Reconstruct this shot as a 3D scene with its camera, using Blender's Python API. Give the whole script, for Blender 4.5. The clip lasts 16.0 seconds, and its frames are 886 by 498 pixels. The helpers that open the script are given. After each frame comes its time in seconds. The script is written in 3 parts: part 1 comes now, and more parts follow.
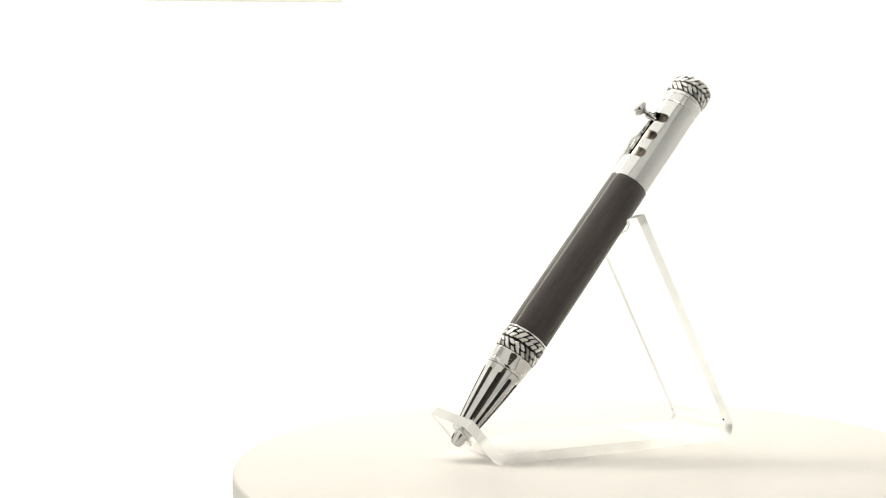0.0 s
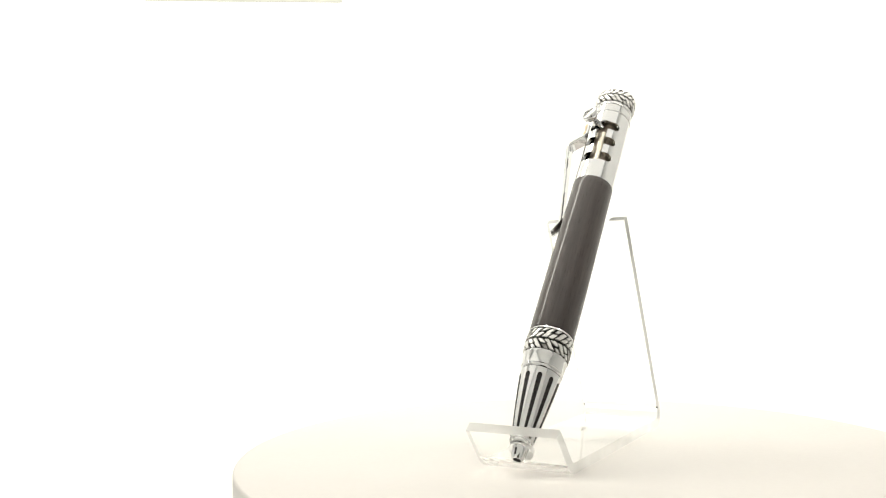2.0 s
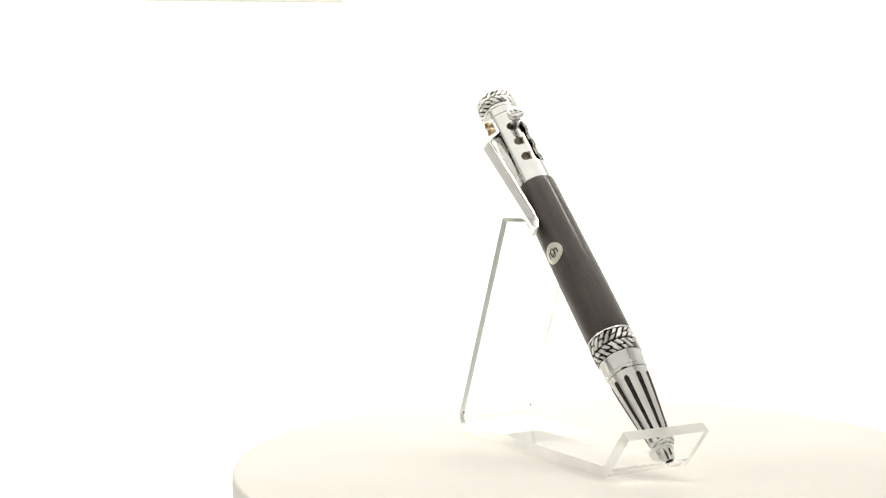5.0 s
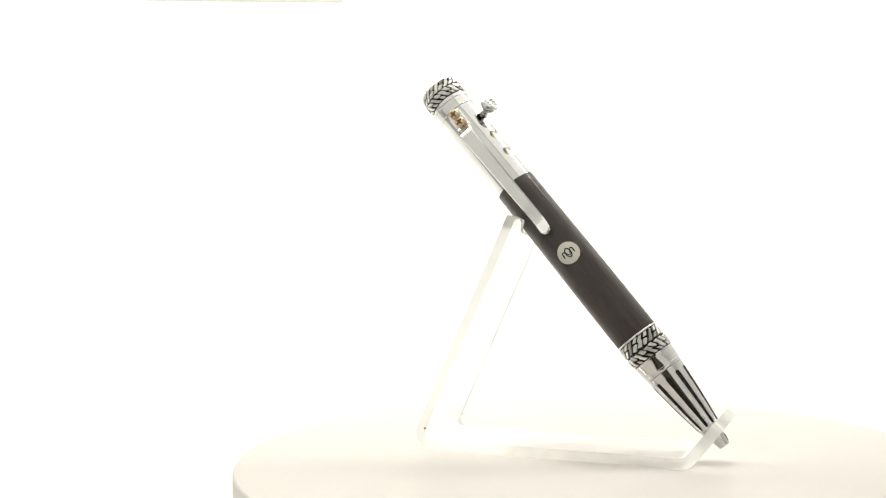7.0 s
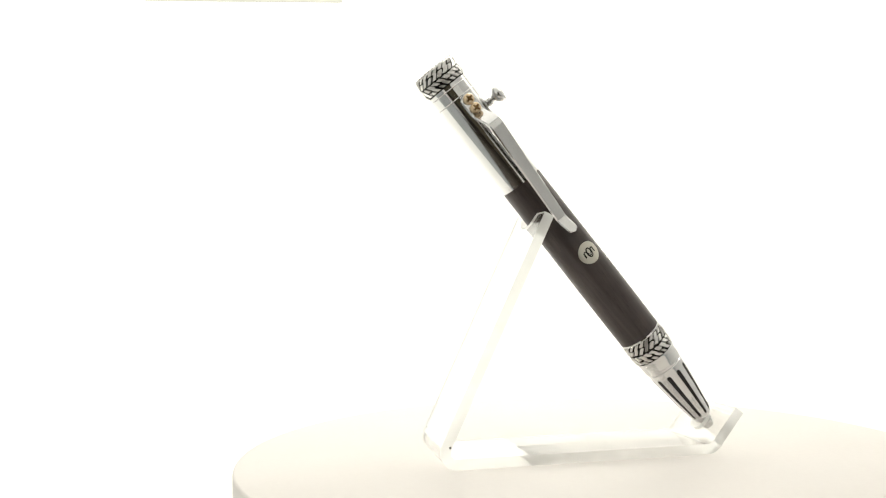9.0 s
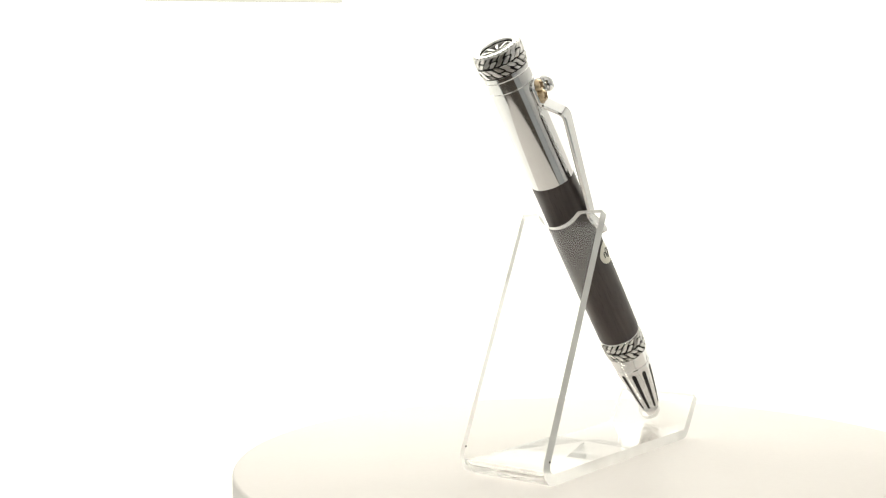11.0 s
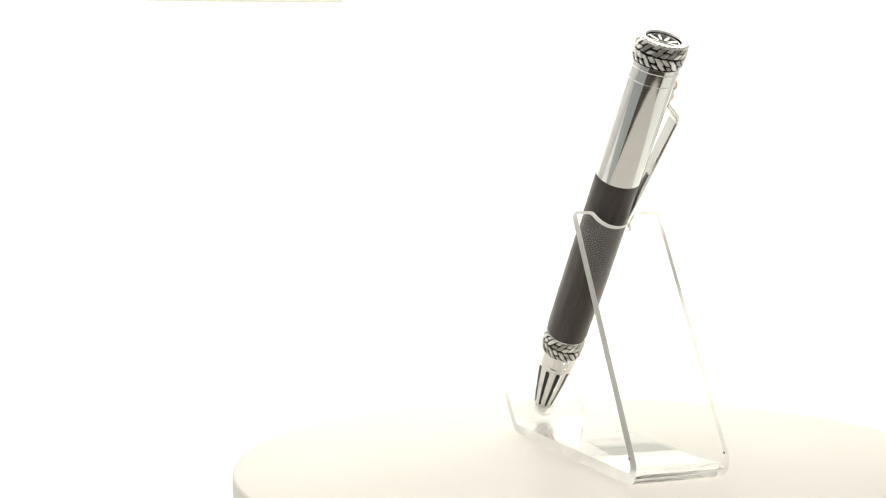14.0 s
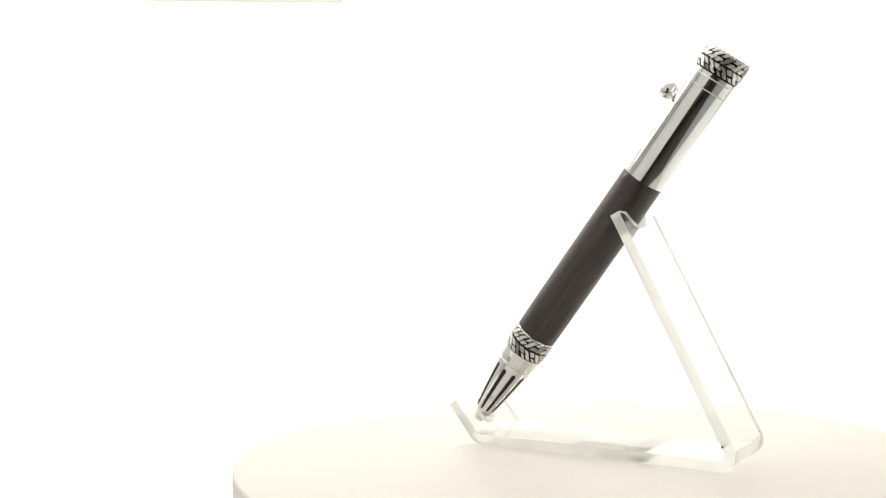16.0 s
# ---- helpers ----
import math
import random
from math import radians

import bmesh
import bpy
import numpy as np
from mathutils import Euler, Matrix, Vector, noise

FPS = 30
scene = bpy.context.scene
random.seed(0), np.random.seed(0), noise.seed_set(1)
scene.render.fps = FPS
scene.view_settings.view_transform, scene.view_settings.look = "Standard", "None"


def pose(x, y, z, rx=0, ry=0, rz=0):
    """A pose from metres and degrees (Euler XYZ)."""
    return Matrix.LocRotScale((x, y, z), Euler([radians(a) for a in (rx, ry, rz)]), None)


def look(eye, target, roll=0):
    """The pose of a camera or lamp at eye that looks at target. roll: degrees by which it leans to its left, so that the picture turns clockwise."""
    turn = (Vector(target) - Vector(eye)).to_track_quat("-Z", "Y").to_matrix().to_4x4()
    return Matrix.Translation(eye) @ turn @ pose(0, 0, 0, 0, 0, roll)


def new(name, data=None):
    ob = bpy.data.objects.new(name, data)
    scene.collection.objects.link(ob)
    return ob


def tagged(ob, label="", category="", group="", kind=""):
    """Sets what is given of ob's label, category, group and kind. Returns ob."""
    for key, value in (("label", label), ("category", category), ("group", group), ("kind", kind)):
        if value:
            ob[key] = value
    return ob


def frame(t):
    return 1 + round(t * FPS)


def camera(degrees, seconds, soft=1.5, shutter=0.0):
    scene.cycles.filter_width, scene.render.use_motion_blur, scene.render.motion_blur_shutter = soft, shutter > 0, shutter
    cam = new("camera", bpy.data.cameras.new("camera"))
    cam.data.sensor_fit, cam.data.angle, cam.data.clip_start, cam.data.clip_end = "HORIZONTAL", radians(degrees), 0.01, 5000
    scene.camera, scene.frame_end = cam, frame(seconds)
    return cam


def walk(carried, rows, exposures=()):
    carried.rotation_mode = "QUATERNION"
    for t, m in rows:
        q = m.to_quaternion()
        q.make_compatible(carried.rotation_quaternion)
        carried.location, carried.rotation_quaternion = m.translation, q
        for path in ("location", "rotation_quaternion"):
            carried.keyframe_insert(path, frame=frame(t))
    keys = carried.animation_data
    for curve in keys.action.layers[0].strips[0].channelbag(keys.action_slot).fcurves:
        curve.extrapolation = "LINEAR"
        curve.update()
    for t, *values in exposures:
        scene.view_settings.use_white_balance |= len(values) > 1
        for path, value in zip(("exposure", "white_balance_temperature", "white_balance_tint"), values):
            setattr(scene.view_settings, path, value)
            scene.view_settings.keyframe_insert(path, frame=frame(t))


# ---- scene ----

# A bolt-action pen on an acrylic stand turns on a white turntable inside a small white light tent.
MM = 0.001
cam = camera(54.41, 16.0, soft=1.15)
EYE = pose(0, -0.26728, 0.05459, 0, 0, 9.058) @ pose(0, 0, 0, 91.517, 0, 0) @ pose(0, 0, 0, 0, 0, -0.92)
walk(cam, [(0.0, EYE), (16.0, EYE)])

# ---- light ----
world = bpy.data.worlds.new("dim_room")
scene.world = world
world.use_nodes = True
world.node_tree.nodes["Background"].inputs["Color"].default_value = (1.0, 0.85, 0.58, 1)
world.node_tree.nodes["Background"].inputs["Strength"].default_value = 0.07
scene.view_settings.exposure = 0.0


def area_lamp(name, eye, target, sx, sy, watts, colour):
    lamp = bpy.data.lights.new(name, "AREA")
    lamp.shape, lamp.size, lamp.size_y, lamp.energy, lamp.color = "RECTANGLE", sx, sy, watts, colour
    ob = new(name, lamp)
    ob.matrix_world = look(eye, target)
    return ob


area_lamp("ceiling_panel_light", (-0.12, 0.04, 0.475), (-0.12, 0.041, 0), 0.80, 0.62, 0.98, (1.0, 0.980, 0.915))
# added fill lamp, aimed at the backdrop to wash it out to white
area_lamp("backdrop_fill_light", (-0.155, 0.16, 0.468), (-0.155, 0.36, 0.08), 0.91, 0.10, 3.9, (1.0, 0.982, 0.87))


# ---- materials ----
def material(name):
    m = bpy.data.materials.new(name)
    m.use_nodes = True
    nt = m.node_tree
    return m, nt, nt.nodes["Principled BSDF"]


def node(nt, kind, **values):
    n = nt.nodes.new(kind)
    for k, v in values.items():
        n.inputs[k].default_value = v
    return n


def noise_of(nt, scale, detail=4.0, stretch=(1, 1, 1)):
    co = node(nt, "ShaderNodeTexCoord")
    mp = node(nt, "ShaderNodeMapping")
    mp.inputs["Scale"].default_value = stretch
    no = node(nt, "ShaderNodeTexNoise", Scale=scale, Detail=detail)
    nt.links.new(co.outputs["Object"], mp.inputs["Vector"])
    nt.links.new(mp.outputs["Vector"], no.inputs["Vector"])
    return no.outputs["Fac"]


def ramp(nt, fac, stops):
    r = node(nt, "ShaderNodeValToRGB")
    el = r.color_ramp.elements
    for i, (p, c) in enumerate(stops):
        e = el[i] if i < 2 else el.new(p)
        e.position = p
        e.color = (*c, 1) if len(c) == 3 else c
    nt.links.new(fac, r.inputs["Fac"])
    return r.outputs["Color"]


def span(nt, fac, lo, hi):
    r = node(nt, "ShaderNodeMapRange")
    r.inputs["To Min"].default_value, r.inputs["To Max"].default_value = lo, hi
    nt.links.new(fac, r.inputs["Value"])
    return r.outputs["Result"]


def bump(nt, bs, fac, strength, distance):
    b = node(nt, "ShaderNodeBump", Strength=strength, Distance=distance)
    nt.links.new(fac, b.inputs["Height"])
    nt.links.new(b.outputs["Normal"], bs.inputs["Normal"])


def metal(name, colour, rough_lo, rough_hi, grain=900, relief=0.0, stretch=(1, 1, 1)):
    m, nt, bs = material(name)
    bs.inputs["Metallic"].default_value = 1.0
    big = noise_of(nt, 160, 3)
    col = ramp(nt, big, [(0.3, tuple(c * 0.93 for c in colour)), (0.7, colour)])
    nt.links.new(col, bs.inputs["Base Color"])
    fine = noise_of(nt, grain, 5, stretch)
    nt.links.new(span(nt, fine, rough_lo, rough_hi), bs.inputs["Roughness"])
    if relief:
        bump(nt, bs, fine, relief, 0.00005)
    return m


CHROME = metal("polished_chrome", (0.668, 0.666, 0.663), 0.06, 0.13)
TREAD = metal("worn_silver", (0.70, 0.69, 0.675), 0.28, 0.44, 1500, 0.25)


def block_silver():
    """Worn silver blocks, a few of them left dark with tarnish."""
    m = metal("worn_silver_block", (0.76, 0.75, 0.735), 0.28, 0.44, 1500, 0.25)
    nt = m.node_tree
    bs = nt.nodes["Principled BSDF"]
    silver = bs.inputs["Base Color"].links[0].from_socket
    patina = ramp(nt, node(nt, "ShaderNodeObjectInfo").outputs["Random"], [(0.0, (1, 1, 1)), (0.86, (0.92, 0.91, 0.90)), (0.93, (0.50, 0.49, 0.48)), (1.0, (0.36, 0.35, 0.34))])
    mix = node(nt, "ShaderNodeMix")
    mix.data_type, mix.blend_type = "RGBA", "MULTIPLY"
    mix.inputs[0].default_value = 1.0
    nt.links.new(silver, mix.inputs[6])
    nt.links.new(patina, mix.inputs[7])
    nt.links.new(mix.outputs[2], bs.inputs["Base Color"])
    return m


TREAD_BLOCK = block_silver()
BRASS = metal("pale_brass", (0.66, 0.52, 0.35), 0.22, 0.36, 1200, 0.15)
DARK_BRASS = metal("dark_brass", (0.16, 0.095, 0.045), 0.3, 0.5, 1200, 0.2)
IVORY = metal("cream_metal", (0.82, 0.75, 0.63), 0.3, 0.45, 900, 0.1)
BADGE = metal("brushed_silver", (0.62, 0.60, 0.53), 0.25, 0.38, 2500, 0.2, (1, 12, 1))


def black_enamel():
    m, nt, bs = material("black_enamel")
    f = noise_of(nt, 1400, 4)
    nt.links.new(ramp(nt, f, [(0.35, (0.010, 0.009, 0.009)), (0.7, (0.028, 0.025, 0.023))]), bs.inputs["Base Color"])
    nt.links.new(span(nt, f, 0.34, 0.56), bs.inputs["Roughness"])
    bs.inputs["Specular IOR Level"].default_value = 0.22
    bump(nt, bs, f, 0.3, 0.00005)
    return m


def dark_wood():
    m, nt, bs = material("lacquered_dark_wood")
    grain = noise_of(nt, 900, 6, (1, 1, 0.06))
    broad = noise_of(nt, 140, 3, (1, 1, 0.25))
    pores = noise_of(nt, 2600, 3, (1, 1, 0.09))
    base = ramp(nt, grain, [(0.28, (0.042, 0.032, 0.030)), (0.55, (0.051, 0.039, 0.037)), (0.80, (0.063, 0.049, 0.046))])
    tone = ramp(nt, broad, [(0.3, (0.80, 0.78, 0.77)), (0.7, (1.12, 1.09, 1.07))])
    holes = ramp(nt, pores, [(0.32, (0.72, 0.69, 0.67)), (0.42, (1, 1, 1))])
    a = node(nt, "ShaderNodeMix")
    b = node(nt, "ShaderNodeMix")
    for x in (a, b):
        x.data_type, x.blend_type = "RGBA", "MULTIPLY"
        x.inputs[0].default_value = 1.0
    nt.links.new(base, a.inputs[6])
    nt.links.new(tone, a.inputs[7])
    nt.links.new(a.outputs[2], b.inputs[6])
    nt.links.new(holes, b.inputs[7])
    nt.links.new(b.outputs[2], bs.inputs["Base Color"])
    bs.inputs["Roughness"].default_value = 0.5
    bs.inputs["Specular IOR Level"].default_value = 0.25
    bs.inputs["Coat Weight"].default_value = 0.45
    nt.links.new(span(nt, broad, 0.05, 0.12), bs.inputs["Coat Roughness"])
    bump(nt, bs, grain, 0.08, 0.00004)
    return m


def acrylic():
    m, nt, bs = material("clear_acrylic")
    bs.inputs["Base Color"].default_value = (0.995, 1.0, 0.992, 1)
    bs.inputs["Transmission Weight"].default_value = 1.0
    bs.inputs["IOR"].default_value = 1.49
    f = noise_of(nt, 500, 4)
    nt.links.new(ramp(nt, f, [(0.45, (0.0, 0.0, 0.0)), (0.85, (0.05, 0.05, 0.05))]), bs.inputs["Roughness"])
    return m


def sawn_acrylic():
    """The cut edges of the sheet: part clear, part scattering."""
    m, nt, bs = material("sawn_acrylic_edge")
    bs.inputs["Base Color"].default_value = (0.995, 1.0, 0.992, 1)
    bs.inputs["Transmission Weight"].default_value = 1.0
    bs.inputs["IOR"].default_value = 1.38
    bs.inputs["Roughness"].default_value = 0.06
    di = node(nt, "ShaderNodeBsdfDiffuse")
    di.inputs["Color"].default_value = (1.0, 1.0, 0.985, 1)
    tr = node(nt, "ShaderNodeBsdfTranslucent")
    tr.inputs["Color"].default_value = (1.0, 1.0, 0.985, 1)
    both, mix = node(nt, "ShaderNodeMixShader", Fac=0.6), node(nt, "ShaderNodeMixShader")
    nt.links.new(span(nt, noise_of(nt, 120, 1), 0.46, 0.64), mix.inputs["Fac"])
    nt.links.new(di.outputs[0], both.inputs[1])
    nt.links.new(tr.outputs[0], both.inputs[2])
    nt.links.new(bs.outputs[0], mix.inputs[1])
    nt.links.new(both.outputs[0], mix.inputs[2])
    nt.links.new(mix.outputs[0], nt.nodes["Material Output"].inputs["Surface"])
    return m


def matt(name, dark, light, rough, scale, relief):
    m, nt, bs = material(name)
    nt.links.new(ramp(nt, noise_of(nt, scale, 5), [(0.3, dark), (0.7, light)]), bs.inputs["Base Color"])
    fine = noise_of(nt, scale * 30, 4)
    nt.links.new(span(nt, fine, rough - 0.06, rough + 0.08), bs.inputs["Roughness"])
    bump(nt, bs, fine, relief, 0.0002)
    return m


ENAMEL = black_enamel()
WOOD = dark_wood()
ACRYLIC = acrylic()
SAWN = sawn_acrylic()
STEEL = matt("dull_inner_tube", (0.26, 0.21, 0.165), (0.55, 0.46, 0.36), 0.45, 420, 0.4)
PLASTIC = matt("cream_white_plastic", (0.585, 0.552, 0.532), (0.615, 0.582, 0.562), 0.42, 18, 0.10)
FABRIC = matt("white_tent_fabric", (0.845, 0.845, 0.84), (0.875, 0.875, 0.87), 0.9, 9, 0.3)
# tent fabric with the side walls' dimmer light put into its colour
DIMMED_FABRIC = matt("dimmed_wall_fabric", (0.60, 0.596, 0.60), (0.64, 0.636, 0.64), 0.9, 9, 0.3)
GREY_CLOTH = matt("cool_grey_cloth", (0.33, 0.345, 0.36), (0.40, 0.415, 0.43), 0.9, 9, 0.3)
TABLE = matt("dark_table_wood", (0.036, 0.028, 0.022), (0.060, 0.047, 0.037), 0.5, 14, 0.2)
HEM = matt("grey_hem_tape", (0.40, 0.395, 0.37), (0.44, 0.435, 0.41), 0.8, 30, 0.3)


# ---- mesh helpers ----
def finish(bm, sharp=38):
    me = bpy.data.meshes.new("m")
    bmesh.ops.recalc_face_normals(bm, faces=bm.faces)
    for f in bm.faces:
        f.smooth = True
    bm.to_mesh(me)
    bm.free()
    me.set_sharp_from_angle(angle=radians(sharp))
    return me


def part(name, bm, mat, parent=None, label="", sharp=38):
    me = bm if isinstance(bm, bpy.types.Mesh) else finish(bm, sharp)
    if not me.materials:
        me.materials.append(mat)
    ob = new(name, me)
    if parent:
        ob.parent = parent
    if label:
        ob["label"] = label
    return ob


def lathe(profile, n=96, closed=False):
    """Revolves (radius, height) pairs in mm round z."""
    bm = bmesh.new()
    rings = []
    for r, z in profile:
        if r < 1e-6:
            rings.append([bm.verts.new((0, 0, z * MM))])
        else:
            rings.append([bm.verts.new((r * MM * math.cos(2 * math.pi * i / n), r * MM * math.sin(2 * math.pi * i / n), z * MM)) for i in range(n)])
    pairs = list(zip(rings, rings[1:]))
    if closed:
        pairs.append((rings[-1], rings[0]))
    for a, b in pairs:
        for i in range(n):
            j = (i + 1) % n
            if len(a) == 1 and len(b) == 1:
                continue
            if len(a) == 1:
                bm.faces.new((a[0], b[i], b[j]))
            elif len(b) == 1:
                bm.faces.new((a[i], a[j], b[0]))
            else:
                bm.faces.new((a[i], a[j], b[j], b[i]))
    return bm


def box(bm, x0, x1, y0, y1, z0, z1, bevel=0.0):
    m = Matrix.Translation(((x0 + x1) / 2, (y0 + y1) / 2, (z0 + z1) / 2)) @ Matrix.Diagonal((x1 - x0, y1 - y0, z1 - z0, 1))
    made = bmesh.ops.create_cube(bm, size=1, matrix=m)["verts"]
    if bevel:
        edges = {e for v in made for e in v.link_edges}
        bmesh.ops.bevel(bm, geom=list(edges), offset=bevel, segments=2, profile=0.5, affect="EDGES")
    return bm


def ribbon(path, width, thick, x_of=None):
    """A strip in the y-z plane (mm), swept along a path of points and width along x, with rounded long edges."""
    pts = [Vector((0, y, z)) for y, z in path]
    bm = bmesh.new()
    rows = []
    for i, p in enumerate(pts):
        d = (pts[min(i + 1, len(pts) - 1)] - pts[max(i - 1, 0)]).normalized()
        nrm = Vector((0, -d.z, d.y))
        w = width(i / (len(pts) - 1)) if callable(width) else width
        c = min(thick * 0.3, w * 0.25)
        h, t = w / 2, thick / 2
        ring = [(-h, -t + c), (-h + c, -t), (h - c, -t), (h, -t + c), (h, t - c), (h - c, t), (-h + c, t), (-h, t - c)]
        rows.append([bm.verts.new((Vector((u, 0, 0)) + p + nrm * v) * MM) for u, v in ring])
    for a, b in zip(rows, rows[1:]):
        for k in range(8):
            bm.faces.new((a[k], a[(k + 1) % 8], b[(k + 1) % 8], b[k]))
    bm.faces.new(rows[0][::-1])
    bm.faces.new(rows[-1])
    return bm


def rounded(points, radius, steps=6):
    """Rounds the inner corners of an open polyline in mm; radius may be a list."""
    out = [points[0]]
    for i in range(1, len(points) - 1):
        r = radius[i - 1] if isinstance(radius, (list, tuple)) else radius
        p, a, b = Vector(points[i]), Vector(points[i - 1]), Vector(points[i + 1])
        da, db = (a - p).normalized(), (b - p).normalized()
        half = da.angle(db) / 2
        cut = min(r / math.tan(half), (a - p).length * 0.49, (b - p).length * 0.49)
        r = cut * math.tan(half)
        centre = p + (da + db).normalized() * (r / math.sin(half))
        v0, v1 = p + da * cut - centre, p + db * cut - centre
        turn = math.atan2(v0.x * v1.y - v0.y * v1.x, v0.dot(v1))
        for k in range(steps + 1):
            w = turn * k / steps
            out.append((centre.x + v0.x * math.cos(w) - v0.y * math.sin(w), centre.y + v0.x * math.sin(w) + v0.y * math.cos(w)))
    out.append(points[-1])
    return out


# ---- the tent ----
TENT_XL, TENT_XR, TENT_Y0, TENT_Y1, TENT_Z0, TENT_Z1 = -0.64, 0.31, -0.31, 0.42, -0.040, 0.48


def tent():
    # floor and back in one curved sheet
    prof = [(-0.076, TENT_Z0)]
    R = 0.16
    for k in range(17):
        a = math.pi / 2 * k / 16
        prof.append((TENT_Y1 - R + R * math.sin(a), TENT_Z0 + R - R * math.cos(a)))
    prof.append((TENT_Y1, TENT_Z1))
    bm = bmesh.new()
    rows = []
    for i, (y, z) in enumerate(prof):
        p0, p1 = prof[max(i - 1, 0)], prof[min(i + 1, len(prof) - 1)]
        d = Vector((p1[0] - p0[0], p1[1] - p0[1])).normalized()
        oy, oz = y + d.y * 0.004, z - d.x * 0.004
        rows.append([bm.verts.new((x, u, w)) for x, u, w in ((TENT_XL, y, z), (TENT_XR, y, z), (TENT_XR, oy, oz), (TENT_XL, oy, oz))])
    for p, q in zip(rows, rows[1:]):
        for k in range(4):
            bm.faces.new((p[k], p[(k + 1) % 4], q[(k + 1) % 4], q[k]))
    bm.faces.new(rows[0])
    bm.faces.new(rows[-1])
    tagged(part("backdrop", bm, FABRIC, sharp=60), "seamless white fabric sweep, brightly lit", "backdrop", kind="structure")
    # unseen grey cloth on both sides of the turntable, added to darken the chrome's edges
    for name, a, b in (("reflected_cloth_left", TENT_XL, -0.115), ("reflected_cloth_right", 0.115, TENT_XR)):
        bm = bmesh.new()
        box(bm, a, b, TENT_Y0, -0.0765, TENT_Z0 - 0.004, TENT_Z0)
        tagged(part(name, bm, GREY_CLOTH), "unseen cool grey cloth, added to darken reflections in the chrome", "floor", kind="structure")
    bm = bmesh.new()
    box(bm, TENT_XL, TENT_XR, TENT_Y0 - 0.25, TENT_Y1, TENT_Z0 - 0.03, TENT_Z0 - 0.0055)
    tagged(part("floor", bm, TABLE), "dark wooden table top under the white sheet", "table top", kind="structure")
    # a slanting hem of the back sheet, high up
    bm = bmesh.new()
    lo = [bm.verts.new((x, y, z)) for y in (TENT_Y1 - 0.0003, TENT_Y1 - 0.0001) for x, z in ((-0.366, 0.2920), (-0.191, 0.2790), (-0.190, 0.2980), (-0.365, 0.3110))]
    for f in ((0, 1, 2, 3), (7, 6, 5, 4), (0, 4, 5, 1), (1, 5, 6, 2), (2, 6, 7, 3), (3, 7, 4, 0)):
        bm.faces.new([lo[k] for k in f])
    tagged(part("trim", bm, HEM), "pale grey hem tape on the white back sheet", "hem tape", kind="structure")
    # side walls out of view, greyed so the chrome mirrors them less bright
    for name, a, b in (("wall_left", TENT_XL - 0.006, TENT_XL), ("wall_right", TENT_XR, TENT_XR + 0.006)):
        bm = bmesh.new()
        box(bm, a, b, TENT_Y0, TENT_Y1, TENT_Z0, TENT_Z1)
        tagged(part(name, bm, DIMMED_FABRIC), "unseen tent side wall, greyed to dim its reflection in the chrome", "wall", kind="structure")
    bm = bmesh.new()
    box(bm, TENT_XL, TENT_XR, TENT_Y0, TENT_Y1, TENT_Z1, TENT_Z1 + 0.006)
    tagged(part("ceiling", bm, FABRIC), "white fabric ceiling of a light tent", "ceiling", kind="structure")
    bm = bmesh.new()
    y0, y1 = TENT_Y0 - 0.006, TENT_Y0
    box(bm, TENT_XL, -0.088, y0, y1, TENT_Z0, TENT_Z1)
    box(bm, 0.088, TENT_XR, y0, y1, TENT_Z0, TENT_Z1)
    box(bm, -0.088, 0.088, y0, y1, 0.14, TENT_Z1)
    tagged(part("wall_front", bm, FABRIC), "white fabric front wall with a camera opening", "wall", kind="structure")


tent()


# ---- the turntable ----
def turntable():
    prof = [(0, 0)]
    R, H = 104.2, 36.0
    for k in range(7):
        a = math.pi / 2 * k / 6
        prof.append((R - 0.9 + 0.9 * math.sin(a), -0.9 + 0.9 * math.cos(a)))
    prof += [(R, -24.0), (R - 0.8, -25.0), (R - 6, -25.0), (R - 6, -H), (0, -H)]
    root = new("turntable")
    part("disc", lathe(prof, 192), PLASTIC, root)
    bm = lathe([(0, -H), (R - 12, -H), (R - 12, -H - 4), (0, -H - 4)], 96)
    part("foot", bm, PLASTIC, root)
    return tagged(root, "round cream-white plastic display turntable with a rounded rim", "turntable")


